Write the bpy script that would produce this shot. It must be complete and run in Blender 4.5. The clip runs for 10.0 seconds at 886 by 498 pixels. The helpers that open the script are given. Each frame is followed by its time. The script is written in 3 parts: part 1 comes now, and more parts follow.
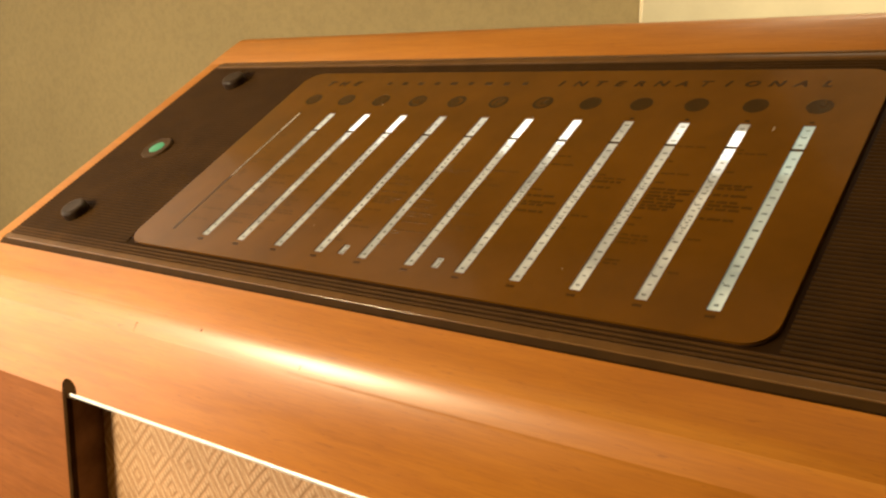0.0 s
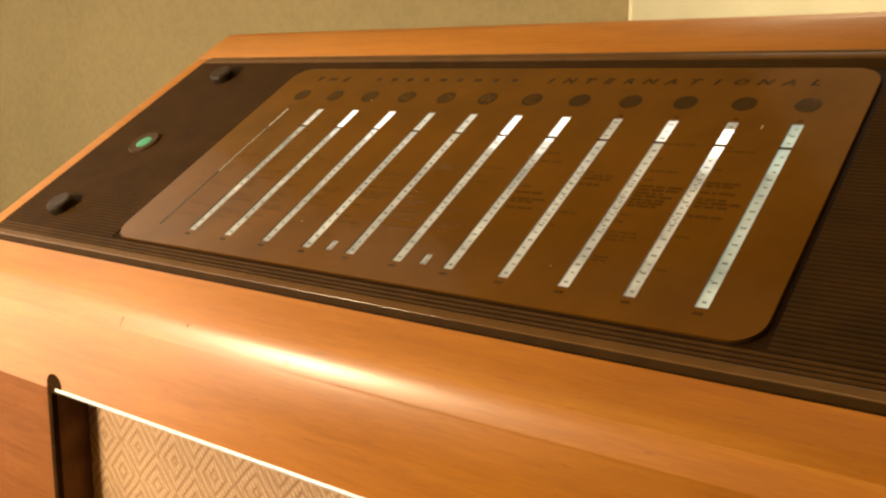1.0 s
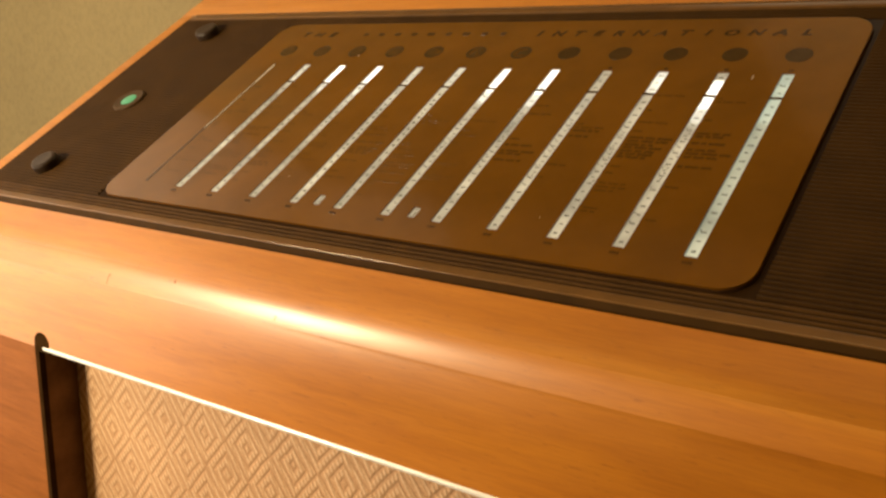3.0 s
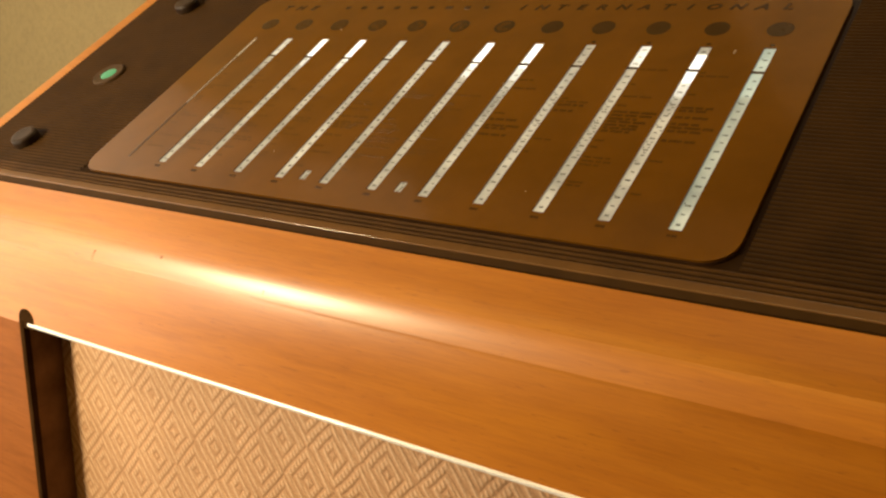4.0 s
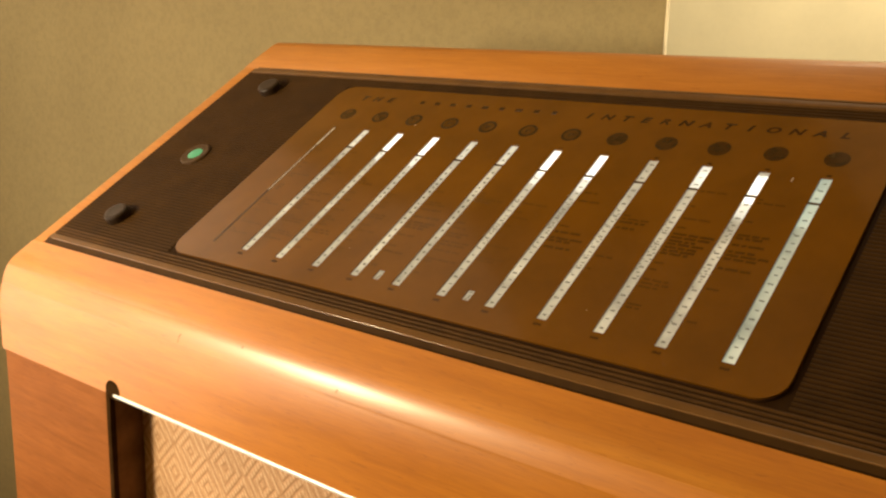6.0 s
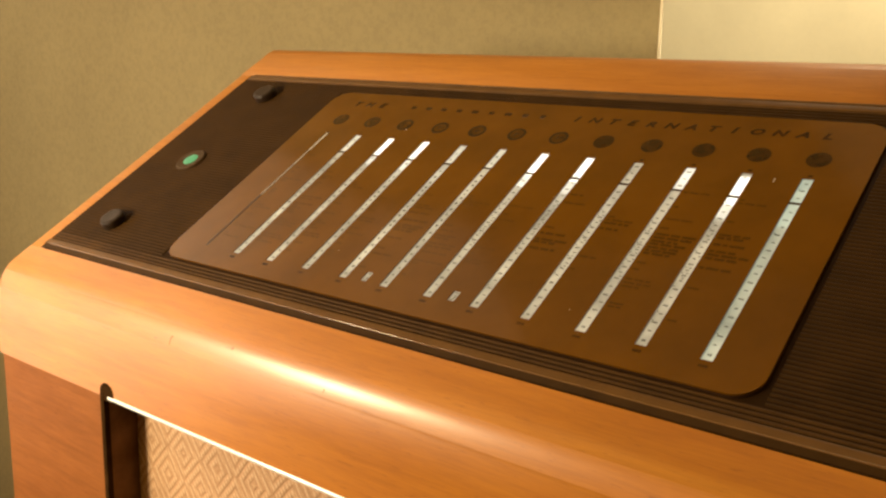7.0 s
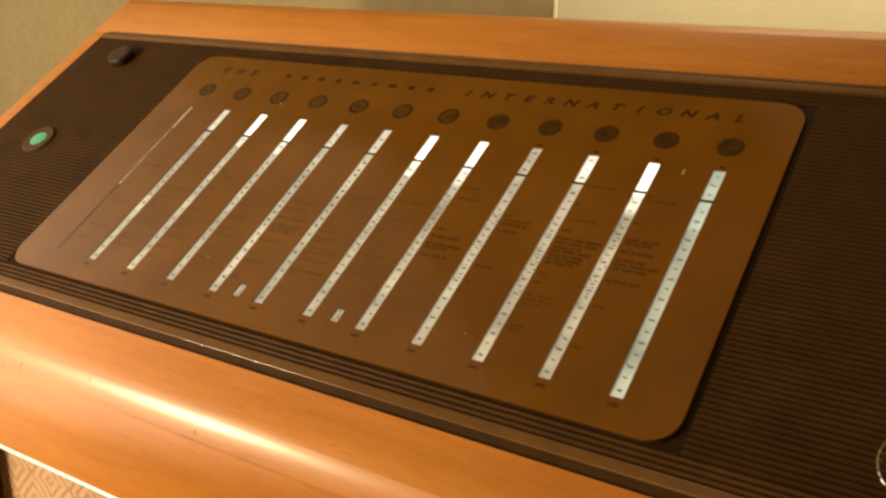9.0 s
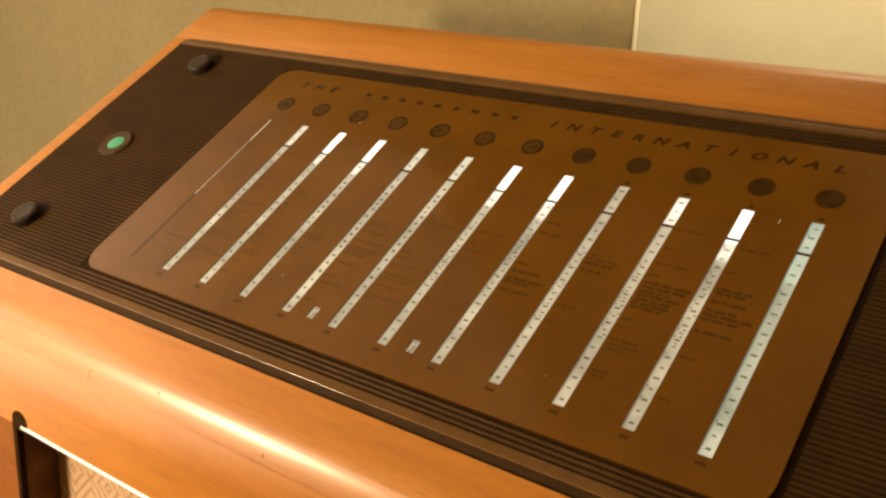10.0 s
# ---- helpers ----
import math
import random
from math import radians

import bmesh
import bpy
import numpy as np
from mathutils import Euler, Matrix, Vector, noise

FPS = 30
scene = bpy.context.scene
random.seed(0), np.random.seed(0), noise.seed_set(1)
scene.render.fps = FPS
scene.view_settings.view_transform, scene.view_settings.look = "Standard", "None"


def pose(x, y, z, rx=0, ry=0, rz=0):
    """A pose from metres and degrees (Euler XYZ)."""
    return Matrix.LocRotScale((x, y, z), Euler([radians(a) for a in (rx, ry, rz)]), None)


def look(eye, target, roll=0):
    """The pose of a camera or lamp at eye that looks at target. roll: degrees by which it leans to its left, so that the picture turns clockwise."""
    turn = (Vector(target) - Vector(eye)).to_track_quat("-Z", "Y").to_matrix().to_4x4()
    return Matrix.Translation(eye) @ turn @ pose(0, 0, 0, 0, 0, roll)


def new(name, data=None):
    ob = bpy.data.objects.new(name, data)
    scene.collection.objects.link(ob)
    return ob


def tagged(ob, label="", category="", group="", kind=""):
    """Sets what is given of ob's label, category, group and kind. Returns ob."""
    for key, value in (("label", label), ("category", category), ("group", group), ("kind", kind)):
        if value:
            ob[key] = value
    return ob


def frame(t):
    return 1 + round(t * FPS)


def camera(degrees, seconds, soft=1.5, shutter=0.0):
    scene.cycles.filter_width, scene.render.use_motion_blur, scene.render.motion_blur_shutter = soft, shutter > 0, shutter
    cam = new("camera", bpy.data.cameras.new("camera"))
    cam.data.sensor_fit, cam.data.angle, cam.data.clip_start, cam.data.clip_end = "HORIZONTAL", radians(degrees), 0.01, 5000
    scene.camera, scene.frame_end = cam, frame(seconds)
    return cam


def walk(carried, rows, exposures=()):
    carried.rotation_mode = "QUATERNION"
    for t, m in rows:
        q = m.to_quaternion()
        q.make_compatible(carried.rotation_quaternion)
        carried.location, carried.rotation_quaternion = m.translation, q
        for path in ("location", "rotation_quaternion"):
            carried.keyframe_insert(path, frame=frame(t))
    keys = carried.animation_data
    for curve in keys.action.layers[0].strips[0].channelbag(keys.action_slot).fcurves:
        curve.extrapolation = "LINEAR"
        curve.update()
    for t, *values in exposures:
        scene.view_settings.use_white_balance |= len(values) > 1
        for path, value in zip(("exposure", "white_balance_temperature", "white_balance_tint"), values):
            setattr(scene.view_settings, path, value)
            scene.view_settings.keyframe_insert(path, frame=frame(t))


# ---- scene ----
cam = camera(50.33, 10.0, soft=2.4, shutter=0.5)
walk(cam, (
    (0, pose(0.4605, -0.3381, 0.8658, 79.83, 0.17, 37.50)),
    (0.5, pose(0.4602, -0.3379, 0.8652, 79.68, -0.10, 37.04)),
    (1, pose(0.4598, -0.3376, 0.8648, 79.71, -0.27, 36.83)),
    (1.5, pose(0.4594, -0.3377, 0.8637, 79.76, -0.53, 36.36)),
    (2, pose(0.4596, -0.3365, 0.8636, 79.61, -0.52, 35.56)),
    (2.5, pose(0.4608, -0.3380, 0.8632, 79.44, -0.41, 35.50)),
    (2.8, pose(0.4586, -0.3371, 0.8604, 78.22, -0.14, 36.14)),
    (3, pose(0.4598, -0.3355, 0.8583, 77.67, -0.07, 36.24)),
    (3.2, pose(0.4593, -0.3350, 0.8563, 76.76, 0.17, 35.67)),
    (4.3, pose(0.4581, -0.3422, 0.8660, 75.92, -0.05, 34.78)),
    (4.5, pose(0.4597, -0.3421, 0.8720, 75.96, -0.07, 35.26)),
    (5, pose(0.4604, -0.3473, 0.8809, 76.50, -0.19, 35.45)),
    (5.5, pose(0.4616, -0.3593, 0.9005, 77.78, -0.97, 37.39)),
    (5.7, pose(0.4612, -0.3606, 0.9038, 77.68, -1.52, 38.10)),
    (6.8, pose(0.4755, -0.3574, 0.9040, 77.73, -0.99, 39.14)),
    (7, pose(0.4762, -0.3575, 0.9009, 78.22, -1.22, 38.94)),
    (7.5, pose(0.4763, -0.3594, 0.9046, 78.44, -1.58, 39.28)),
    (8, pose(0.4755, -0.3560, 0.9073, 77.66, -1.15, 38.78)),
    (8.3, pose(0.4738, -0.3355, 0.9225, 77.12, 0.44, 38.24)),
    (8.5, pose(0.4645, -0.3264, 0.9236, 76.81, 0.04, 35.52)),
    (8.7, pose(0.4579, -0.3085, 0.9278, 74.66, 0.38, 33.75)),
    (9, pose(0.4475, -0.3010, 0.9375, 72.37, -0.09, 32.85)),
    (9.5, pose(0.4374, -0.3024, 0.9495, 72.95, -1.54, 34.94)),
    (9.7, pose(0.4317, -0.3008, 0.9528, 72.40, -1.66, 35.82)),
    (10, pose(0.4262, -0.3014, 0.9441, 72.92, -2.68, 36.35)),
), exposures=((0, 0.0), (10, 0.0)))

D = 0.03            # pitch of the dial's scale strips, metres
H0 = 0.78           # height of the strips' lower ends over the floor
TILT = 31.5         # slope of the dial
PANEL = Matrix.Translation((0, 0, H0)) @ Matrix.Rotation(radians(TILT), 4, "X") @ Matrix.Scale(D, 4)
CAB = Matrix.Translation((0, 0, H0)) @ Matrix.Scale(D, 4)
X0, X1 = -5.47, 16.47      # outer sides of the cabinet, in strip pitches
BASE = Vector((5.5 * D, 3.0 * D, 0))

# ---- light ----
world = bpy.data.worlds.new("room_air")
scene.world = world
world.use_nodes = True
world.node_tree.nodes["Background"].inputs["Color"].default_value = (1.0, 0.72, 0.42, 1)
world.node_tree.nodes["Background"].inputs["Strength"].default_value = 0.04


def lamp(name, eye, target, size, watts, color):
    data = bpy.data.lights.new(name, "AREA")
    data.shape, data.size, data.energy, data.color = "DISK", size, watts, color
    ob = new(name, data)
    ob.matrix_world = look(eye, target)
    return ob


bulb = bpy.data.lights.new("standard_lamp_light", "POINT")
bulb.energy, bulb.color, bulb.shadow_soft_size = 24.0, (1.0, 0.79, 0.48), 0.06
new("standard_lamp_light", bulb).location = (-0.25, -0.50, 0.885)
# unseen fill, added for a pale sheen on the wood's left end
lamp("left_sheen_fill", (-0.84, -0.46, 0.76), (-0.34, 0.12, 0.72), 0.95, 4.6, (1.0, 0.86, 0.74))
# unseen warm overhead source, added to raise and redden the wood's middle
lamp("overhead_fill", (-0.08, -0.85, 2.30), (0.10, 0.0, 0.75), 1.5, 9.8, (1.0, 0.56, 0.075))
# unseen fill, added for the wall behind and a veil on the glass
lamp("rear_fill", (-0.80, -0.1, 2.36), (-0.6, 0.10, 0.8), 2.2, 4.0, (1.0, 0.81, 0.55))
# added, unseen: brightens the left wall for pale reflections in wood and glass
lamp("left_wall_fill", (-0.92, -0.15, 1.62), (-1.40, -0.10, 1.62), 0.7, 7.0, (1.0, 0.88, 0.74))
# added, unseen: bounce light on the alcove ceiling, mirrored in the dial glass
lamp("alcove_bounce_fill", (0.35, 0.95, 1.55), (0.35, 0.95, 2.4), 0.4, 5.0, (1.0, 0.84, 0.56))
# unseen source, added to brighten the alcove wall
lamp("alcove_light", (0.15, 0.80, 1.65), (-0.10, 1.33, 1.00), 0.4, 14.5, (1.0, 0.84, 0.56))
# added spot, unseen, far aside: its cone edge slants across the wall behind
wedge_spot = bpy.data.lights.new("wall_wedge_spot", "SPOT")
wedge_spot.energy, wedge_spot.color, wedge_spot.shadow_soft_size = 230.0, (1.0, 0.84, 0.58), 0.02
wedge_spot.spot_size, wedge_spot.spot_blend = 2 * 0.165, 0.3
new("wall_wedge_spot", wedge_spot).matrix_world = look((1.98, 0.03, 1.05), (0.59, 0.45, 0.78))


# ---- materials ----
def material(name):
    m = bpy.data.materials.new(name)
    m.use_nodes = True
    t = m.node_tree
    return m, t, t.nodes["Principled BSDF"]


def node(t, kind, **values):
    n = t.nodes.new(kind)
    for key, value in values.items():
        n.inputs[key.replace("_", " ")].default_value = value
    return n


def coords(t, scale=(1, 1, 1), rot=(0, 0, 0)):
    c = t.nodes.new("ShaderNodeTexCoord")
    m = t.nodes.new("ShaderNodeMapping")
    m.inputs["Scale"].default_value = scale
    m.inputs["Rotation"].default_value = rot
    t.links.new(c.outputs["Object"], m.inputs["Vector"])
    return m.outputs["Vector"]


def noise_tex(t, vec, scale, detail=4.0, rough=0.55, distortion=0.0):
    n = node(t, "ShaderNodeTexNoise", Scale=scale, Detail=detail, Roughness=rough, Distortion=distortion)
    t.links.new(vec, n.inputs["Vector"])
    return n.outputs["Fac"]


def ramp(t, fac, stops):
    r = t.nodes.new("ShaderNodeValToRGB")
    while len(r.color_ramp.elements) < len(stops):
        r.color_ramp.elements.new(0.5)
    for e, (at, col) in zip(r.color_ramp.elements, stops):
        e.position, e.color = at, (*col, 1)
    t.links.new(fac, r.inputs["Fac"])
    return r.outputs["Color"]


def mixed(t, fac, a, b, mode="MIX"):
    m = t.nodes.new("ShaderNodeMix")
    m.data_type, m.blend_type = "RGBA", mode
    for sock, v in ((m.inputs[0], fac), (m.inputs[6], a), (m.inputs[7], b)):
        if isinstance(v, bpy.types.NodeSocket):
            t.links.new(v, sock)
        else:
            sock.default_value = v if isinstance(v, float) else (*v, 1)
    return m.outputs[2]


def calc(t, op, a, b=0.0):
    m = t.nodes.new("ShaderNodeMath")
    m.operation = op
    for sock, v in zip(m.inputs, (a, b)):
        if isinstance(v, bpy.types.NodeSocket):
            t.links.new(v, sock)
        else:
            sock.default_value = v
    return m.outputs[0]


def bump(t, p, height, strength, distance):
    b = node(t, "ShaderNodeBump", Strength=strength, Distance=distance)
    t.links.new(height, b.inputs["Height"])
    t.links.new(b.outputs["Normal"], p.inputs["Normal"])


def wood(name, dark, mid, light, rough, coat, spec=0.25):
    m, t, p = material(name)
    v = coords(t, (3.2, 34, 34))
    grain = noise_tex(t, v, 5.0, 6.0, 0.6, 0.3)
    base = ramp(t, grain, ((0.30, dark), (0.50, mid), (0.72, light)))
    streak = noise_tex(t, coords(t, (11.0, 190, 190)), 5.0, 3.0)
    fine = ramp(t, streak, ((0.35, (0.86, 0.83, 0.80)), (0.60, (1, 1, 1))))
    col = mixed(t, 0.75, base, fine, "MULTIPLY")
    blotch = ramp(t, noise_tex(t, coords(t, (1, 2, 2)), 9.0, 3.0), ((0.35, (0.84, 0.80, 0.76)), (0.65, (1, 1, 1))))
    col = mixed(t, 0.7, col, blotch, "MULTIPLY")
    pores = ramp(t, noise_tex(t, coords(t, (14, 110, 110)), 9.0, 2.0), ((0.26, (0.62, 0.52, 0.45)), (0.36, (1, 1, 1))))
    col = mixed(t, 0.6, col, pores, "MULTIPLY")
    t.links.new(col, p.inputs["Base Color"])
    wear = noise_tex(t, coords(t, (6, 30, 30)), 6.0, 4.0)
    t.links.new(calc(t, "MULTIPLY_ADD", wear, 0.16), p.inputs["Roughness"])
    p.inputs["Roughness"].links[0].from_node.inputs[2].default_value = rough - 0.08
    p.inputs["Specular IOR Level"].default_value = spec
    p.inputs["Coat Weight"].default_value = coat
    p.inputs["Coat Roughness"].default_value = 0.29
    bump(t, p, streak, 0.06, 0.0006)
    return m


def plain(name, col, rough, metal=0.0, vary=0.12, scale=60.0, bumpy=0.0, spec=0.5):
    m, t, p = material(name)
    n = noise_tex(t, coords(t), scale, 5.0)
    low = tuple(c * (1 - vary) for c in col)
    high = tuple(min(1, c * (1 + vary)) for c in col)
    t.links.new(ramp(t, n, ((0.3, low), (0.7, high))), p.inputs["Base Color"])
    p.inputs["Roughness"].default_value, p.inputs["Metallic"].default_value = rough, metal
    p.inputs["Specular IOR Level"].default_value = spec
    if bumpy:
        bump(t, p, n, bumpy, 0.001)
    return m


def glowing(name, col, emit, strength):
    m, t, p = material(name)
    n = noise_tex(t, coords(t), 55.0, 3.0)
    t.links.new(ramp(t, n, ((0.3, tuple(c * 0.85 for c in col)), (0.7, col))), p.inputs["Base Color"])
    p.inputs["Roughness"].default_value = 0.35
    p.inputs["Emission Color"].default_value = (*emit, 1)
    t.links.new(calc(t, "MULTIPLY", calc(t, "ADD", n, 0.5), strength), p.inputs["Emission Strength"])
    return m


def strip_material(name, glow, tint=(1.0, 0.97, 0.80)):
    """A frosted, back-lit strip: half of what lies under it shows through."""
    m, t, p = material(name)
    n = noise_tex(t, coords(t), 38.0, 4.0)
    t.links.new(ramp(t, n, ((0.34, (0.38, 0.40, 0.40)), (0.66, (0.80, 0.83, 0.82)))), p.inputs["Base Color"])
    p.inputs["Roughness"].default_value = 0.35
    p.inputs["Emission Color"].default_value = (*tint, 1)
    t.links.new(calc(t, "MULTIPLY", calc(t, "ADD", n, 0.2), glow), p.inputs["Emission Strength"])
    see = t.nodes.new("ShaderNodeBsdfTransparent")
    mix = t.nodes.new("ShaderNodeMixShader")
    mix.inputs[0].default_value = 0.5
    t.links.new(p.outputs[0], mix.inputs[1])
    t.links.new(see.outputs[0], mix.inputs[2])
    t.links.new(mix.outputs[0], t.nodes["Material Output"].inputs["Surface"])
    return m


def cloth_material():
    m, t, p = material("speaker_cloth")
    c = t.nodes.new("ShaderNodeTexCoord")
    s = t.nodes.new("ShaderNodeSeparateXYZ")
    t.links.new(c.outputs["Object"], s.inputs[0])
    u = calc(t, "PINGPONG", calc(t, "DIVIDE", s.outputs["X"], 1.10 * D), 0.5)
    w = calc(t, "PINGPONG", calc(t, "DIVIDE", s.outputs["Z"], 1.25 * D), 0.5)
    wob = noise_tex(t, coords(t), 90.0, 2.0)
    total = calc(t, "ADD", calc(t, "ADD", u, w), calc(t, "ADD", calc(t, "MULTIPLY", wob, 0.06), calc(t, "MULTIPLY", noise_tex(t, coords(t), 30.0, 2.0), 0.10)))
    rings = calc(t, "PINGPONG", calc(t, "MULTIPLY", total, 10.0), 1.0)
    cord = calc(t, "MINIMUM", calc(t, "MULTIPLY", rings, 1.6), 1.0)
    slant = calc(t, "ADD", s.outputs["X"], calc(t, "MULTIPLY", s.outputs["Z"], 0.6))
    stitch = calc(t, "PINGPONG", calc(t, "DIVIDE", calc(t, "ADD", slant, calc(t, "MULTIPLY", wob, 0.002)), 0.0034), 0.5)
    thread = calc(t, "MULTIPLY", cord, calc(t, "ADD", calc(t, "MULTIPLY", stitch, 1.3), 0.35))
    weave = noise_tex(t, coords(t, (1, 1, 1), (0, 0.75, 0)), 900.0, 2.0)
    tone = ramp(t, thread, ((0.20, (0.50, 0.29, 0.155)), (0.60, (0.60, 0.375, 0.215)), (0.90, (0.72, 0.50, 0.33))))
    fleck = ramp(t, weave, ((0.35, (0.70, 0.66, 0.62)), (0.62, (1, 1, 1))))
    stain = ramp(t, noise_tex(t, coords(t), 26.0, 3.0), ((0.35, (0.82, 0.80, 0.78)), (0.65, (1, 1, 1))))
    t.links.new(mixed(t, 0.7, mixed(t, 0.6, tone, fleck, "MULTIPLY"), stain, "MULTIPLY"), p.inputs["Base Color"])
    p.inputs["Roughness"].default_value = 0.8
    bump(t, p, calc(t, "ADD", thread, calc(t, "MULTIPLY", weave, 0.5)), 0.55, 0.0011)
    return m


def wallpaper(name, col, spots):
    m, t, p = material(name)
    a = noise_tex(t, coords(t), 130.0, 4.0, 0.7)
    b = noise_tex(t, coords(t), 6.0, 4.0)
    base = ramp(t, b, ((0.3, tuple(c * 0.93 for c in col)), (0.7, tuple(c * 1.05 for c in col))))
    dots = ramp(t, a, ((0.36, (1 - spots,) * 3), (0.58, (1, 1, 1))))
    t.links.new(mixed(t, 1.0, base, dots, "MULTIPLY"), p.inputs["Base Color"])
    p.inputs["Roughness"].default_value = 0.75
    bump(t, p, a, 0.25, 0.001)
    return m


WOOD = wood("cherry_veneer", (0.450, 0.154, 0.005), (0.505, 0.182, 0.007), (0.55, 0.207, 0.010), 0.48, 0.66, 0.40)
WOOD_TOP = wood("satin_veneer", (0.42, 0.156, 0.015), (0.46, 0.180, 0.019), (0.51, 0.206, 0.026), 0.58, 0.35)
WOOD_DARK = wood("pillar_veneer", (0.215, 0.073, 0.014), (0.255, 0.089, 0.019), (0.29, 0.106, 0.025), 0.55, 0.05, 0.08)
# bed darker than the reeds on it: shade in the grooves put in the colour
BROWN = plain("shaded_bakelite", (0.021, 0.0097, 0.0024), 0.6, spec=0.05, vary=0.2)
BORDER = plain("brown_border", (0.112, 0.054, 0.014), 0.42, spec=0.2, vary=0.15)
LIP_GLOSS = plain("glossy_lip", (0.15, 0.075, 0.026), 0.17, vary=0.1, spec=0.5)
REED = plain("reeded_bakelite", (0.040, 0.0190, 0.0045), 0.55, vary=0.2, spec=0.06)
# same moulding as the side reeds, paler for the lamp light it catches
REED_FRONT = plain("lit_front_reeds", (0.060, 0.0285, 0.0072), 0.5, vary=0.2, spec=0.08)
GLASS = plain("brown_dial_glass", (0.118, 0.0475, 0.0028), 0.10, vary=0.16, scale=22.0, spec=0.31)
PRINT_MID = plain("brown_print", (0.068, 0.0290, 0.0025), 0.10, spec=0.31)
GLASS_EDGE = plain("dial_rim", (0.032, 0.015, 0.006), 0.8, spec=0.05)
PRINT = plain("dark_print", (0.042, 0.017, 0.002), 0.10, spec=0.31)
TITLE = plain("title_print", (0.040, 0.015, 0.002), 0.10, spec=0.31)
MARK = plain("black_print", (0.070, 0.067, 0.054), 0.5, spec=0.1)
PRINT_FAINT = plain("faded_print", (0.090, 0.0390, 0.0032), 0.10, spec=0.31)
DISC = plain("band_disc", (0.038, 0.0170, 0.003), 0.10, spec=0.31, vary=0.3, scale=200.0)
DISC_IN = plain("band_disc_centre", (0.064, 0.0285, 0.003), 0.10, spec=0.31, vary=0.3, scale=200.0)
STRIP = strip_material("scale_strip", 0.22)
STRIP_GREEN = strip_material("scale_strip_greenish", 0.30, (0.70, 1.0, 0.85))
BULB_HOT = glowing("hot_dial_bulb", (0.75, 0.75, 0.68), (1.0, 0.96, 0.82), 6.5)
BULB_MID = glowing("weak_dial_glow", (0.75, 0.75, 0.68), (1.0, 0.95, 0.80), 2.3)
BULB_DIM = glowing("dim_dial_bulb", (0.75, 0.75, 0.68), (1.0, 0.94, 0.76), 1.25)
BULB_GREEN = glowing("greenish_dial_bulb", (0.75, 0.75, 0.68), (0.70, 1.0, 0.85), 0.5)
WELL = plain("white_well", (0.55, 0.54, 0.50), 0.7, vary=0.1)
LINE = glowing("light_line", (0.66, 0.64, 0.52), (1.0, 0.92, 0.68), 0.12)
DUST = plain("dust", (0.42, 0.36, 0.27), 0.8)
UNLIT = plain("unlit_strip", (0.045, 0.020, 0.005), 0.10, spec=0.31)
GREEN = glowing("green_eye", (0.05, 0.25, 0.13), (0.10, 0.75, 0.36), 0.20)
EYE_RING = plain("eye_ring", (0.060, 0.034, 0.016), 0.6, vary=0.3, scale=400.0, spec=0.15)
SCRATCH = plain("scratched_polish", (0.25, 0.105, 0.022), 0.6, spec=0.2)
CHROME = plain("chrome", (0.75, 0.70, 0.62), 0.18, 1.0, vary=0.05)
KNOB = plain("dark_knob", (0.026, 0.014, 0.007), 0.45, vary=0.2, spec=0.25)
TRIM = plain("cream_trim", (0.86, 0.88, 0.90), 0.28, 0.1, vary=0.05)
JAMB = plain("dark_jamb", (0.036, 0.018, 0.007), 0.9, vary=0.3, spec=0.0)
JAMB_IN = plain("brown_jamb", (0.16, 0.082, 0.034), 0.8, vary=0.3, spec=0.05)
CLOTH = cloth_material()
WALLPAPER = wallpaper("beige_wallpaper", (0.30, 0.237, 0.105), 0.14)
CREAM = wallpaper("cream_wall_paint", (0.76, 0.68, 0.47), 0.02)
WHITE = wallpaper("white_wall_paint", (0.82, 0.78, 0.70), 0.04)
CEIL = wallpaper("ceiling_paint", (0.66, 0.56, 0.40), 0.03)
FLOOR = plain("brown_carpet", (0.16, 0.10, 0.06), 0.9, vary=0.3, scale=300.0, bumpy=0.5)


# ---- mesh helpers ----
def mesh_object(name, bm, mat, smooth=False):
    bmesh.ops.recalc_face_normals(bm, faces=bm.faces)
    me = bpy.data.meshes.new(name)
    bm.to_mesh(me)
    bm.free()
    me.materials.append(mat)
    if smooth:
        for f in me.polygons:
            f.use_smooth = True
        me.set_sharp_from_angle(angle=radians(28))
    return new(name, me)


def part(name, bm, mat, parent, label="", smooth=False, kind=""):
    """A bmesh in world metres as one mesh under a thing or a part that stands at BASE."""
    bm.transform(Matrix.Translation(-BASE))
    ob = mesh_object(name, bm, mat, smooth)
    ob.parent = parent
    return tagged(ob, label, kind=kind)


def box(bm, lo, hi, bevel=0.0, m=None):
    vs = bmesh.ops.create_cube(bm, size=1.0)["verts"]
    size = [h - l for l, h in zip(lo, hi)]
    mid = [(h + l) / 2 for l, h in zip(lo, hi)]
    bmesh.ops.transform(bm, matrix=Matrix.Translation(mid) @ Matrix.Diagonal((*size, 1)), verts=vs)
    if bevel:
        es = list({e for v in vs for e in v.link_edges})
        got = bmesh.ops.bevel(bm, geom=es, offset=bevel, segments=2, profile=0.5, affect="EDGES")
        vs = list({v for f in got["faces"] for v in f.verts} | {v for v in vs if v.is_valid})
    if m:
        bmesh.ops.transform(bm, matrix=m, verts=vs)
    return vs


def boxes(items, bevel=0.0, m=None):
    bm = bmesh.new()
    for lo, hi in items:
        box(bm, lo, hi, bevel)
    if m:
        bm.transform(m)
    return bm


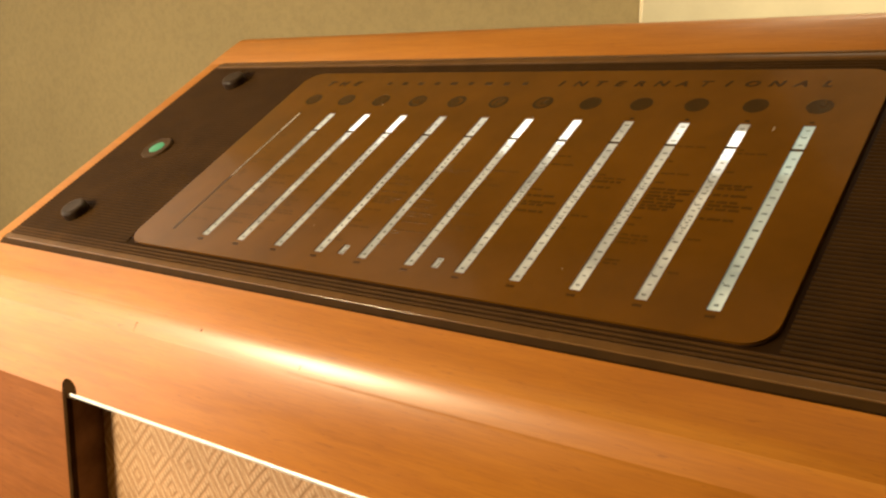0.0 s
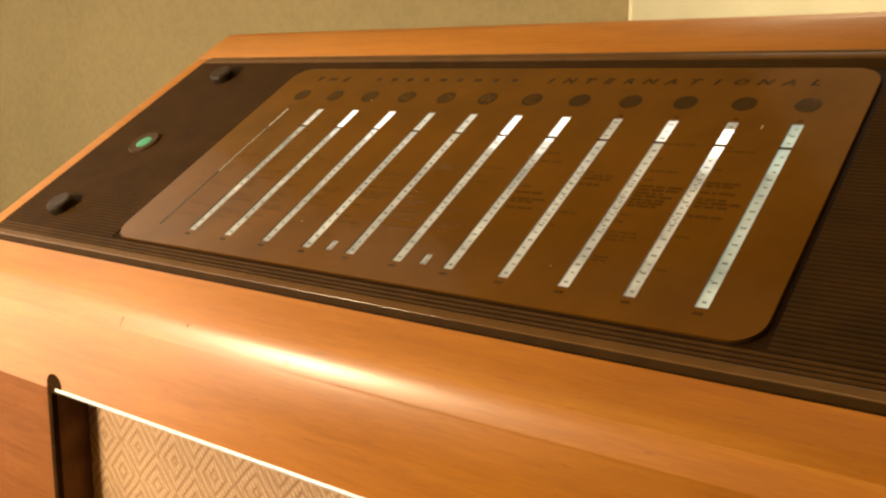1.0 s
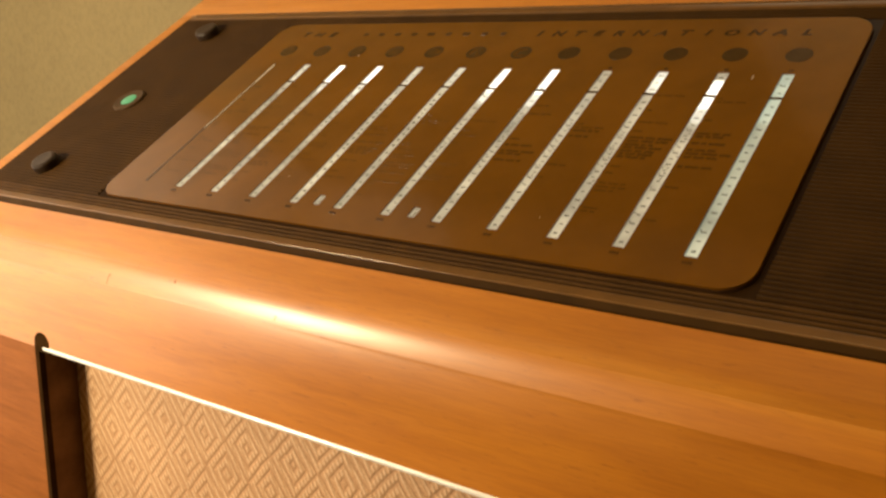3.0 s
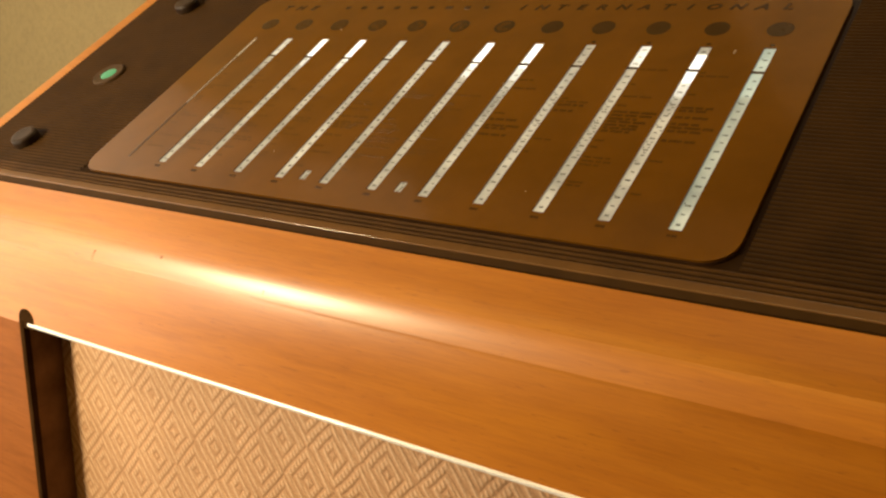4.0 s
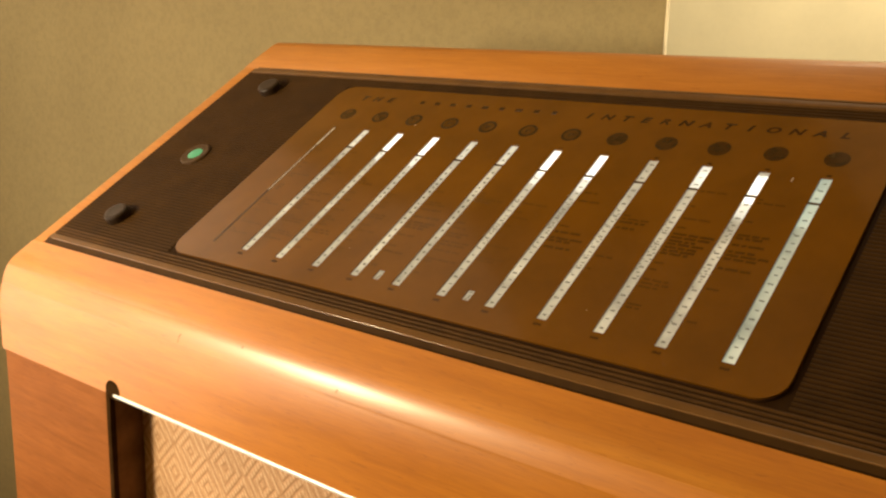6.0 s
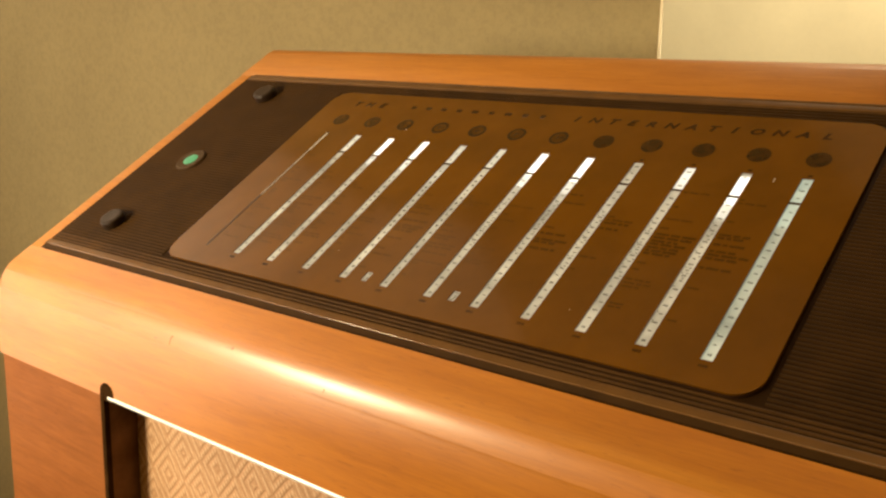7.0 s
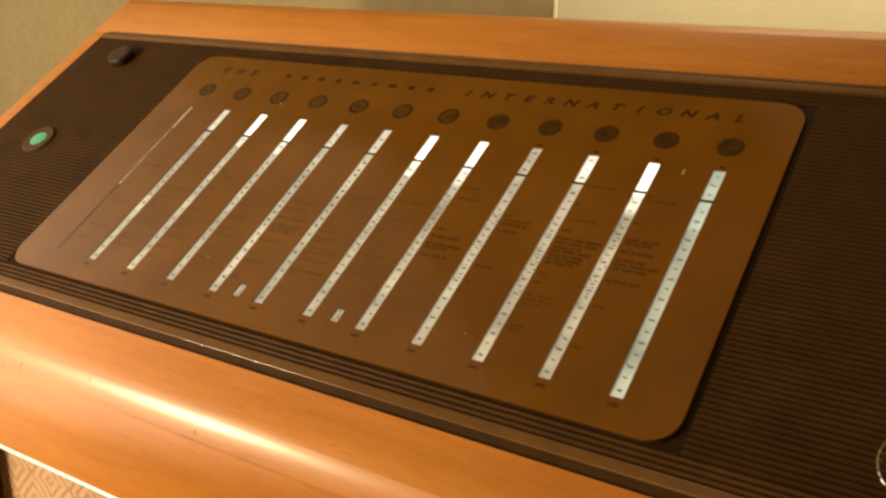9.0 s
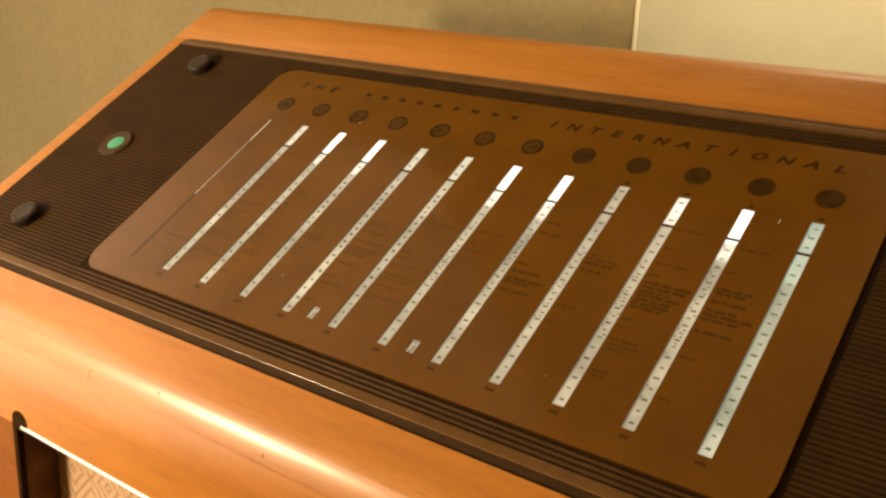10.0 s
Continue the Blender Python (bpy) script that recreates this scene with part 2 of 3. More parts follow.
def extrude_x(outline, x0, x1, m, round_ends=0.0):
    """A closed outline in (y, z), drawn out along x."""
    bm = bmesh.new()
    cuts = [(x0, round_ends), (x0 + round_ends, 0.0), (x1 - round_ends, 0.0), (x1, round_ends)] if round_ends else [(x0, 0.0), (x1, 0.0)]
    cy = sum(p[0] for p in outline) / len(outline)
    cz = sum(p[1] for p in outline) / len(outline)
    loops = []
    for x, inset in cuts:
        ring = []
        for y, z in outline:
            far = math.hypot(y - cy, z - cz)
            k = 1 - inset / far
            ring.append(bm.verts.new((x, cy + (y - cy) * k, cz + (z - cz) * k)))
        loops.append(ring)
    n = len(outline)
    for a, b in zip(loops, loops[1:]):
        for i in range(n):
            bm.faces.new((a[i], a[(i + 1) % n], b[(i + 1) % n], b[i]))
    bm.faces.new(loops[0])
    bm.faces.new(loops[-1][::-1])
    bm.transform(m)
    return bm


def rounded_outline(x0, y0, x1, y1, r, steps=8):
    pts = []
    for cx, cy, a0 in ((x1 - r, y1 - r, 0), (x0 + r, y1 - r, 90), (x0 + r, y0 + r, 180), (x1 - r, y0 + r, 270)):
        for i in range(steps + 1):
            a = radians(a0 + 90 * i / steps)
            pts.append((cx + r * math.cos(a), cy + r * math.sin(a)))
    return pts


def plate(outline, z0, z1, m, bevel=0.02):
    bm = bmesh.new()
    rings = []
    n = len(outline)
    cx = sum(p[0] for p in outline) / n
    cy = sum(p[1] for p in outline) / n
    for z, inset in ((z0, 0), (z1 - bevel, 0), (z1, bevel)):
        ring = []
        for x, y in outline:
            far = math.hypot(x - cx, y - cy)
            ring.append(bm.verts.new((x - (x - cx) / far * inset, y - (y - cy) / far * inset, z)))
        rings.append(ring)
    for a, b in zip(rings, rings[1:]):
        for i in range(n):
            bm.faces.new((a[i], a[(i + 1) % n], b[(i + 1) % n], b[i]))
    bm.faces.new(rings[0][::-1])
    bm.faces.new(rings[-1])
    bm.transform(m)
    return bm


def holed_plate(outline, holes, z0, z1, m):
    """A flat plate with openings that go right through it."""
    bm = bmesh.new()
    edges = []
    for loop in [outline] + holes:
        ring = [bm.verts.new((x, y, z1)) for x, y in loop]
        edges += [bm.edges.new((a, b)) for a, b in zip(ring, ring[1:] + ring[:1])]
    bmesh.ops.triangle_fill(bm, edges=edges, use_beauty=True, use_dissolve=False)
    got = bmesh.ops.extrude_face_region(bm, geom=bm.faces[:])
    bmesh.ops.translate(bm, vec=(0, 0, z0 - z1), verts=[g for g in got["geom"] if isinstance(g, bmesh.types.BMVert)])
    bm.transform(m)
    return bm


def lathe(profile, m, steps=32):
    """A profile of (radius, height), turned round z."""
    bm = bmesh.new()
    rings = [[bm.verts.new((r * math.cos(2 * math.pi * i / steps), r * math.sin(2 * math.pi * i / steps), z)) for i in range(steps)] for r, z in profile]
    for a, b in zip(rings, rings[1:]):
        for i in range(steps):
            bm.faces.new((a[i], a[(i + 1) % steps], b[(i + 1) % steps], b[i]))
    bm.faces.new(rings[0][::-1])
    bm.faces.new(rings[-1])
    bm.transform(m)
    return bm


# ---- room ----
def slab(name, lo, hi, mat, label, category):
    return tagged(mesh_object(name, boxes([(lo, hi)]), mat), label, category, kind="structure")


CX, CY = 2.52 * D, 15.0 * D     # outer corner of the wall behind the radio
slab("floor", (-1.45, -2.4, -0.1), (2.6, 2.0, 0.0), FLOOR, "brown carpeted floor under the radio", "floor")
slab("ceiling", (-1.45, -2.4, 2.4), (2.6, 2.0, 2.5), CEIL, "plain pale ceiling of the room", "ceiling")
pier = plate([(-1.45, CY), (CX, CY), (CX - 0.10, CY + 0.10), (-1.45, CY + 0.10)], 0.0, 2.4, Matrix.Identity(4), 0.0)
tagged(mesh_object("wall_behind", pier, WALLPAPER), "beige mottled wallpaper on the wall behind", "wall", kind="structure")
slab("trim_corner", (CX, CY - 0.0005, 0.0), (CX + 0.0026, CY + 0.0008, 2.4), CREAM, "narrow cream painted edge at the wall's corner", "trim")
slab("wall_alcove", (-1.45, CY + 0.9, 0.0), (2.5, CY + 1.0, 2.4), CREAM, "cream painted alcove wall in brighter light", "wall")
# unseen wall, kept white to reflect pale light onto the radio
slab("wall_left", (-1.45, -2.3, 0.0), (-1.35, CY, 2.4), WHITE, "unseen white wall closing the room, reflects pale light", "wall")
# unseen walls, beige to keep pale reflections off the wood
slab("wall_right", (2.5, -2.4, 0.0), (2.6, 2.0, 2.4), WALLPAPER, "beige wallpapered wall closing the room", "wall")
slab("wall_front", (-1.45, -2.4, 0.0), (2.5, -2.3, 2.4), WALLPAPER, "beige wallpapered wall closing the room", "wall")

# ---- radio cabinet ----
radio = tagged(new("radio_cabinet"), "polished cherry-wood vintage radio cabinet with sloping brown dial", "radio")
radio.location = BASE

ta = math.tan(radians(TILT))
sa, ca = math.sin(radians(TILT)), math.cos(radians(TILT))
FLOOR_Z = -H0 / D
LIP = -1.140                    # front edge of the dial surround, along the slope
TOP = -0.06                     # height of the wood along the slope, off the strips' plane


def slope(Y, Z=TOP):
    return (Y * ca - Z * sa, Y * sa + Z * ca)


# front rail: slope, rounded nose, upright face
FY, R = -1.86, 0.76
R2, EASE = 3.5, 151        # the tight nose eases into a slightly bowed face
a0 = 90 + TILT
ny, nz = math.cos(radians(a0)) * R, math.sin(radians(a0)) * R
nose = [(ny, nz)]
for i in range(48):
    a = a0 + (180 - a0) * (i + 0.5) / 48
    u = min(max((a - EASE) / (180 - EASE), 0), 1)
    arc = (R + (R2 - R) * u * u * (3 - 2 * u)) * radians((180 - a0) / 48)
    ny, nz = ny - math.sin(radians(a)) * arc, nz + math.cos(radians(a)) * arc
    nose.append((ny, nz))
ly, lz = slope(LIP)
# the slope's line touches the nose where its centre lies R under it
cy = FY - nose[-1][0]
cz = lz + (cy - ly) * ta - R / ca
front = [(ly + 0.25, lz + 0.25 * ta - 0.5), (ly, lz)] + [(cy + y, cz + z) for y, z in nose] + [(FY, -3.09), (FY + 0.5, -3.09), (FY + 0.5, -2.2)]
part("front_rail", extrude_x(front, X0, X1, CAB, 0.05), WOOD, radio, "glossy rounded cherry veneer rail", smooth=True)

# back rail: it carries the slope on to a softly rounded ridge
BACK = 6.38                     # rear edge of the dial surround, along the slope
by, bz = slope(BACK)
ry, rz = 6.46, bz + (6.46 - by) * ta * 0.99
back = [(by, bz - 0.5), (by, bz - 0.03), (by + 0.03, bz + 0.02), (ry, rz)]
for i in range(1, 9):
    k = i / 8
    back.append((ry + 0.36 * k, rz + 0.36 * 0.60 * (k - 0.5 * k * k)))
zt = back[-1][1]
back += [(ry + 0.46, zt - 0.02), (ry + 0.50, zt - 0.08), (ry + 0.50, zt - 0.9), (by + 0.6, bz - 0.5)]
part("top_rail", extrude_x(back, X0, X1, CAB, 0.03), WOOD_TOP, radio, "orange-brown veneered top ledge", smooth=True)
YB = ry + 0.47


def side_panel(x_out, sgn):
    """An upright side whose upper outer edge is rounded over."""
    bm = bmesh.new()
    r, rings = 0.07, []
    cuts = [(r * (1 - math.cos(radians(a))), r * (1 - math.sin(radians(a)))) for a in range(0, 91, 15)] + [(0.45, 0.0)]
    for across, drop in cuts:
        z = TOP - drop
        side = [slope(LIP + 0.005, z), slope(BACK - 0.005, z), (by, bz - 0.51), (by + 0.6, bz - 0.51), (YB, zt - 0.95), (YB, FLOOR_Z), (FY + 0.52, FLOOR_Z), (FY + 0.52, -2.2), (ly + 0.26, lz + 0.25 * ta - 0.5)]
        rings.append([bm.verts.new((x_out + sgn * across, y, h)) for y, h in side])
    n = len(rings[0])
    for a, b in zip(rings, rings[1:]):
        for i in range(n):
            bm.faces.new((a[i], a[(i + 1) % n], b[(i + 1) % n], b[i]))
    bm.faces.new(rings[0])
    bm.faces.new(rings[-1][::-1])
    bm.transform(CAB)
    return bm


for x_out, sgn in ((X0, 1), (X1, -1)):
    part("side_panel", side_panel(x_out, sgn), WOOD_TOP, radio, smooth=True)
PX0, PX1 = -1.06, 12.06         # grille opening
for xa, xb in ((X0 + 0.02, PX0 - 0.1), (PX1 + 0.1, X1 - 0.02)):
    part("pillar", boxes([((xa, FY + 0.06, FLOOR_Z), (xb, FY + 0.5, -3.095))], 0.03, CAB), WOOD_DARK, radio, "darker red-brown veneered pillar")
# small scratches in the polish of the nose
for x, at, size in ((1.15, 36, 0.11), (5.3, 34, 0.03), (2.9, 27, 0.04)):
    mark = bmesh.new()
    for i in range(6):
        qy, qz = nose[at - round(4 * i / 5 * size / 0.1)]
        q = Vector((x + size * 0.5 * (i / 5) ** 2, cy + qy, cz + qz))
        box(mark, q - Vector((0.008, 0.004, 0.014)), q + Vector((0.008, 0.004, 0.014)))
    mark.transform(CAB)
    part("scratch", mark, SCRATCH, radio, "small dark scratch in the polish")
part("base_rail", boxes([((PX0 - 0.1, FY + 0.04, FLOOR_Z), (PX1 + 0.1, FY + 0.55, -19.0))], 0.04, CAB), WOOD_DARK, radio)
part("back_panel", boxes([((X0 + 0.45, YB - 0.4, FLOOR_Z), (X1 - 0.45, YB - 0.1, zt - 1.0))], 0.0, CAB), WOOD_DARK, radio)
CLOTH_Y = FY + 0.74
part("speaker_cloth", boxes([((PX0 - 0.1, CLOTH_Y, -19.0), (PX1 + 0.1, CLOTH_Y + 0.1, -2.6))], 0.0, CAB), CLOTH, radio, "tan woven grille cloth with raised diamonds")
for x, sgn in ((PX0, -1), (PX1, 1)):
    part("jamb", boxes([((min(x, x + sgn * 0.1), FY + 0.1, -19.0), (max(x, x + sgn * 0.1), CLOTH_Y - 0.005, -3.1))], 0.0, CAB), JAMB_IN, radio)
    bead = bmesh.new()
    box(bead, (min(x, x + sgn * 0.16), FY - 0.03, -19.0), (max(x, x + sgn * 0.16), FY + 0.13, -3.0), 0.05)
    bead.transform(CAB)
    part("bead", bead, JAMB, radio, "dark rounded vertical bead", smooth=True)
# dark plates set on the rail for the shade inside round-topped notches
notch_shade = [(-0.25, -0.12), (0.25, -0.12)] + [(0.25 * math.cos(radians(a)), 0.06 + 0.22 * math.sin(radians(a))) for a in range(0, 181, 15)]
for x, sgn in ((PX0, -1), (PX1, 1)):
    stand = CAB @ Matrix.Translation((x - sgn * 0.09, FY + 0.06, -3.05)) @ Matrix.Rotation(radians(90), 4, "X")
    part("notch_shade", plate(notch_shade, 0.0, 0.068, stand, 0.01), JAMB, radio, "dark round-topped plate standing for a shaded recess")
part("soffit", boxes([((PX0 - 0.1, FY + 0.20, -3.16), (PX1 + 0.1, CLOTH_Y - 0.005, -3.095))], 0.0, CAB), JAMB, radio)
part("trim_strip", extrude_x([(FY + 0.02 + 0.046 * math.cos(radians(a)), -3.085 + 0.046 * math.sin(radians(a))) for a in range(0, 360, 20)], PX0 + 0.14, PX1 - 0.14, CAB), TRIM, radio, "shiny cream trim strip", smooth=True)

# ---- dial ----
SX0, SX1, SY0, SY1 = -5.00, 16.00, -1.130, 6.375
GX0, GX1, GY0, GY1 = -0.95, 11.88, -0.50, 5.77
BED = -0.060
outline = rounded_outline(SX0, SY0, SX1, SY1, 0.04)[:18] + rounded_outline(SX0, SY0, SX1, SY1, 0.22)[18:]
well = [(GX0 + 0.3, GY0 + 0.3), (GX1 - 0.3, GY0 + 0.3), (GX1 - 0.3, GY1 - 0.2), (GX0 + 0.3, GY1 - 0.2)]
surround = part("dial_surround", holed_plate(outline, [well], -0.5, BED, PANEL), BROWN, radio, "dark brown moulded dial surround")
# white floor, added to spread the bulbs' glow under the strips
part("well_reflector", boxes([((GX0 + 0.2, GY0 + 0.2, -0.72), (GX1 - 0.2, GY1 - 0.1, -0.62))], 0.0, PANEL), WELL, surround, "white floor added in the well as reflector for the bulbs")
# plain borders along the front and the back
lip = [(-0.80, BED - 0.02), (-0.825, -0.03), (-0.85, -0.018), (-0.965, -0.014), (-0.985, -0.018), (-0.985, BED - 0.02)]
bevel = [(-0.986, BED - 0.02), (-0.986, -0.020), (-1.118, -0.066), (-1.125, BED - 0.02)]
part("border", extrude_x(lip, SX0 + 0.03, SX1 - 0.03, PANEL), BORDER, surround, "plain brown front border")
# darker than the border: the bevel's shade is put in its colour
part("front_bevel", extrude_x(bevel, SX0 + 0.03, SX1 - 0.03, PANEL), REED, surround, "bevelled front edge, shade in its dark colour")
# paler glossy bead, added for the bright highlight line along the crease
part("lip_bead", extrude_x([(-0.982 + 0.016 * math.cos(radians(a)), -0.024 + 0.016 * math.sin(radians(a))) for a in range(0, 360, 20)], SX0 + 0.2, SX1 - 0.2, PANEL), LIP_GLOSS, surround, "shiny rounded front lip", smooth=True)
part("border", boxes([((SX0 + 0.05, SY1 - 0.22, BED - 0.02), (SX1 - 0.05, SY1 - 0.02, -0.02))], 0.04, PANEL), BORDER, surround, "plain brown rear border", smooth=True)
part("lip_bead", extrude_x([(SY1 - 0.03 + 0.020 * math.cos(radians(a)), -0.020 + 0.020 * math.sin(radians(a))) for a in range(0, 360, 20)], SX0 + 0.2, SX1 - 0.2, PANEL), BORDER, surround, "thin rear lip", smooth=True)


def reeds(spans, y, top_y, pitch, wide):
    bm = bmesh.new()
    while y < top_y:
        for xa, xb in spans:
            prof = ((y, BED - 0.02), (y + wide * 0.15, -0.046), (y + wide * 0.5, -0.034), (y + wide * 0.85, -0.046), (y + wide, BED - 0.02))
            a = [bm.verts.new((xa, p[0], p[1])) for p in prof]
            b = [bm.verts.new((xb, p[0], p[1])) for p in prof]
            for i in range(4):
                bm.faces.new((a[i], a[i + 1], b[i + 1], b[i]))
            bm.faces.new(a[::-1])
            bm.faces.new(b)
        y += pitch
    bm.transform(PANEL)
    return bm


FULL = ((SX0 + 0.012, SX1 - 0.012),)
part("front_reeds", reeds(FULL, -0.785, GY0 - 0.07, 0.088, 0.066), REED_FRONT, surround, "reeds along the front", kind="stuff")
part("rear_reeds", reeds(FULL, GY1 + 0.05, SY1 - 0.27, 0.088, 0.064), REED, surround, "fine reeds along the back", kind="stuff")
# gap right of the glass: the dark bed stands for its cast shadow
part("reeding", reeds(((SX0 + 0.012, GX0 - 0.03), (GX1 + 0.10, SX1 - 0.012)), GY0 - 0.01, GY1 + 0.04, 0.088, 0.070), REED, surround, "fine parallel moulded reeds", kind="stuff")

WID, LEN, GAP, LOW = 0.187, 4.15, 3.50, -0.025
slots = [[(k - WID / 2, LOW), (k + WID / 2, LOW), (k + WID / 2, LEN), (k - WID / 2, LEN)] for k in range(1, 12)]
slots += [[(x - 0.07, 0.0), (x + 0.07, 0.0), (x + 0.07, 0.24), (x - 0.07, 0.24)] for x in (4.51, 6.505)]
glass = part("dial_glass", holed_plate(rounded_outline(GX0, GY0, GX1, GY1, 0.42), slots, -0.034, 0.0, PANEL), GLASS, radio, "brown painted glass tuning scale")
part("glass_edge", holed_plate(rounded_outline(GX0 - 0.02, GY0 - 0.02, GX1 + 0.02, GY1 + 0.02, 0.44), [well], BED - 0.004, -0.036, PANEL), GLASS_EDGE, glass)


def at_panel(X, Y, Z=0.0):
    return PANEL @ Matrix.Translation((X, Y, Z))


rng = random.Random(7)
# bulbs under the strips: front and rear end along the slope, depth and glow
BULBS = {1: (3.62, 4.45, 0.10, BULB_DIM), 4: (3.62, 4.45, 0.10, BULB_DIM), 5: (3.62, 4.45, 0.10, BULB_DIM),
         2: (3.65, 4.45, 0.10, BULB_HOT), 3: (3.61, 4.45, 0.10, BULB_HOT), 6: (3.58, 4.45, 0.10, BULB_HOT), 7: (3.55, 4.45, 0.10, BULB_HOT),
         9: (3.66, 4.45, 0.10, BULB_MID), 10: (3.90, 4.66, 0.50, BULB_HOT), 11: (3.05, 4.45, 0.10, BULB_GREEN)}


def bars(items, m, z0=0.004, z1=0.012):
    bm = bmesh.new()
    for x, y, w, h in items:
        box(bm, (x - w / 2, y - h / 2, z0), (x + w / 2, y + h / 2, z1))
    bm.transform(m)
    return bm


def figures(x, y, n, wide=0.021, tall=0.034):
    """An unreadable number: short upright bars side by side."""
    return [(x + (j - (n - 1) / 2) * wide * 1.35, y, wide, tall * rng.uniform(0.8, 1.1)) for j in range(n)]


def scale_strip(k):
    frost = STRIP_GREEN if k == 11 else STRIP
    low, high = -0.030, -0.016
    part("scale_strip", plate(rounded_outline(k - WID / 2 + 0.002, LOW + 0.003, k + WID / 2 - 0.002, GAP - 0.012, 0.01, 2), low, high, PANEL, 0.003), frost, glass, "back-lit cream scale strip")
    part("strip_cap", plate(rounded_outline(k - WID / 2 + 0.002, GAP + 0.012, k + WID / 2 - 0.002, LEN - 0.003, 0.01, 2), low, high, PANEL, 0.003), frost, glass, "lit upper end of strip")
    part("cross_line", boxes([((k - WID * 0.58, GAP - 0.013, low), (k + WID * 0.58, GAP + 0.013, 0.003))], 0.0, PANEL), PRINT, glass, "thin dark line across the strip")
    marks = figures(k, 0.09, 2, 0.024, 0.04)
    if k < 6:                       # short-wave bands: evenly spread dots
        y, step = 0.30, 0.23 if k < 4 else 0.20
        while y < LEN - 0.15:
            if abs(y - GAP) > 0.06:
                size = rng.uniform(0.75, 1.15)
                marks.append((k + rng.uniform(-0.012, 0.012), y, 0.050 * size, 0.042 * size))
            y += step * rng.uniform(0.55, 1.0) if 1.5 < y < 3.0 else step * rng.uniform(0.9, 1.1)
    else:                           # numbers and dashes by turns, crowded in the middle
        y, turn = 0.29, 0
        while y < LEN - 0.12:
            if abs(y - GAP) > 0.06:
                marks += figures(k, y, 3) if turn % 2 else [(k + rng.uniform(-0.01, 0.02), y, 0.055, 0.020)]
                crowd = 0.8 if k < 11 and 1.2 < y < 2.7 else 0.15
                if rng.random() < crowd:
                    marks.append((k - 0.055, y + rng.uniform(0.03, 0.07), 0.022, 0.020))
                if rng.random() < crowd - 0.3:
                    marks.append((k + rng.uniform(-0.01, 0.06), y + 0.06, 0.040, 0.018))
            turn += 1
            y += rng.uniform(0.12, 0.15) if k < 11 and 1.2 < y < 2.7 else rng.uniform(0.17, 0.20)
    part("scale_print", bars(marks, PANEL, high + 0.001, high + 0.003), MARK, glass, kind="stuff")
    part("strip_caption", bars(figures(k, -0.14, 4, 0.026, 0.05), PANEL, 0.001, 0.003), PRINT, glass)
    part("end_mark", bars([(k + 0.01, LEN + 0.06, 0.07, 0.05)], PANEL, 0.001, 0.003), PRINT if k > 7 else PRINT_FAINT, glass)
    if k in BULBS:
        near, far, deep, glow = BULBS[k]
        part("dial_bulb", boxes([((k - 0.14 - 0.9 * deep, near, -deep - 0.06), (k + 0.10, far, -deep))], 0.02, PANEL), glow, surround, "glowing dial bulb seen through the strip")
        if glow is BULB_HOT:
            # dimmer glowing block, added to fade the bulb's light along the strip
            part("glow_falloff", boxes([((k - 0.12 - 0.9 * deep, near - 0.34, -deep - 0.06), (k + 0.08, near - 0.005, -deep - 0.01))], 0.02, PANEL), BULB_MID, surround, "added dim glow that softens the bulb's edge")


for k in range(1, 12):
    scale_strip(k)
# the first strip is unlit but for a thin bright line
part("scale_strip", plate(rounded_outline(0.0, 0.0, 0.05, LEN, 0.02, 2), 0.001, 0.004, PANEL, 0.002), UNLIT, glass, "unlit dark scale strip")
part("light_line", boxes([((0.022, 1.75, 0.004), (0.036, 3.38, 0.007)), ((0.020, 3.42, 0.004), (0.048, 4.10, 0.007))], 0.0, PANEL), LINE, glass, "thin lit line")

# station names: unreadable rows
HEAVY = {9: (1.80, 2.45, 0.95), 10: (1.60, 2.62, 0.6), 7: (1.55, 2.10, 0.85), 8: (2.05, 2.5, 0.6), 4: (1.2, 1.9, 0.7)}
for k in range(0, 11):
    rows = []
    y = rng.uniform(0.25, 0.45)
    while y < 3.5:
        lo, hi, share = HEAVY.get(k, (0, 0, 0))
        heavy = lo < y < hi
        busy = share if heavy else 0.55 if k < 6 and y < 2.7 else 0.30 if 1.0 < y < 2.9 else 0.10
        if rng.random() < busy:
            x = k + 0.17
            for word in range(3 if heavy else rng.choice((1, 1, 2, 3))):
                n = rng.randint(2, 6)
                for j in range(n):
                    if x < k + 0.83:
                        rows.append((x, y + rng.uniform(-0.004, 0.004), 0.036 if heavy else 0.030, 0.056 if heavy else 0.040))
                    x += 0.040
                x += 0.03
        y += rng.choice((0.075, 0.075, 0.085, 0.16))
    part("station_print", bars(rows, PANEL, 0.001, 0.0025), PRINT_MID if k > 6 else PRINT_FAINT, glass, "rows of small dark print", kind="stuff")

# title: widely spaced dark capitals, the middle word as plain marks
for j in range(9):
    wide = rng.uniform(0.055, 0.095)
    at = Matrix.Translation((1.77 + 3.48 * j / 8, 5.32, 0))
    part("title_mark", boxes([((-wide, -0.05, 0.001), (wide, 0.055, 0.003))], 0.0, PANEL @ at), TITLE, glass, "dark printed mark")


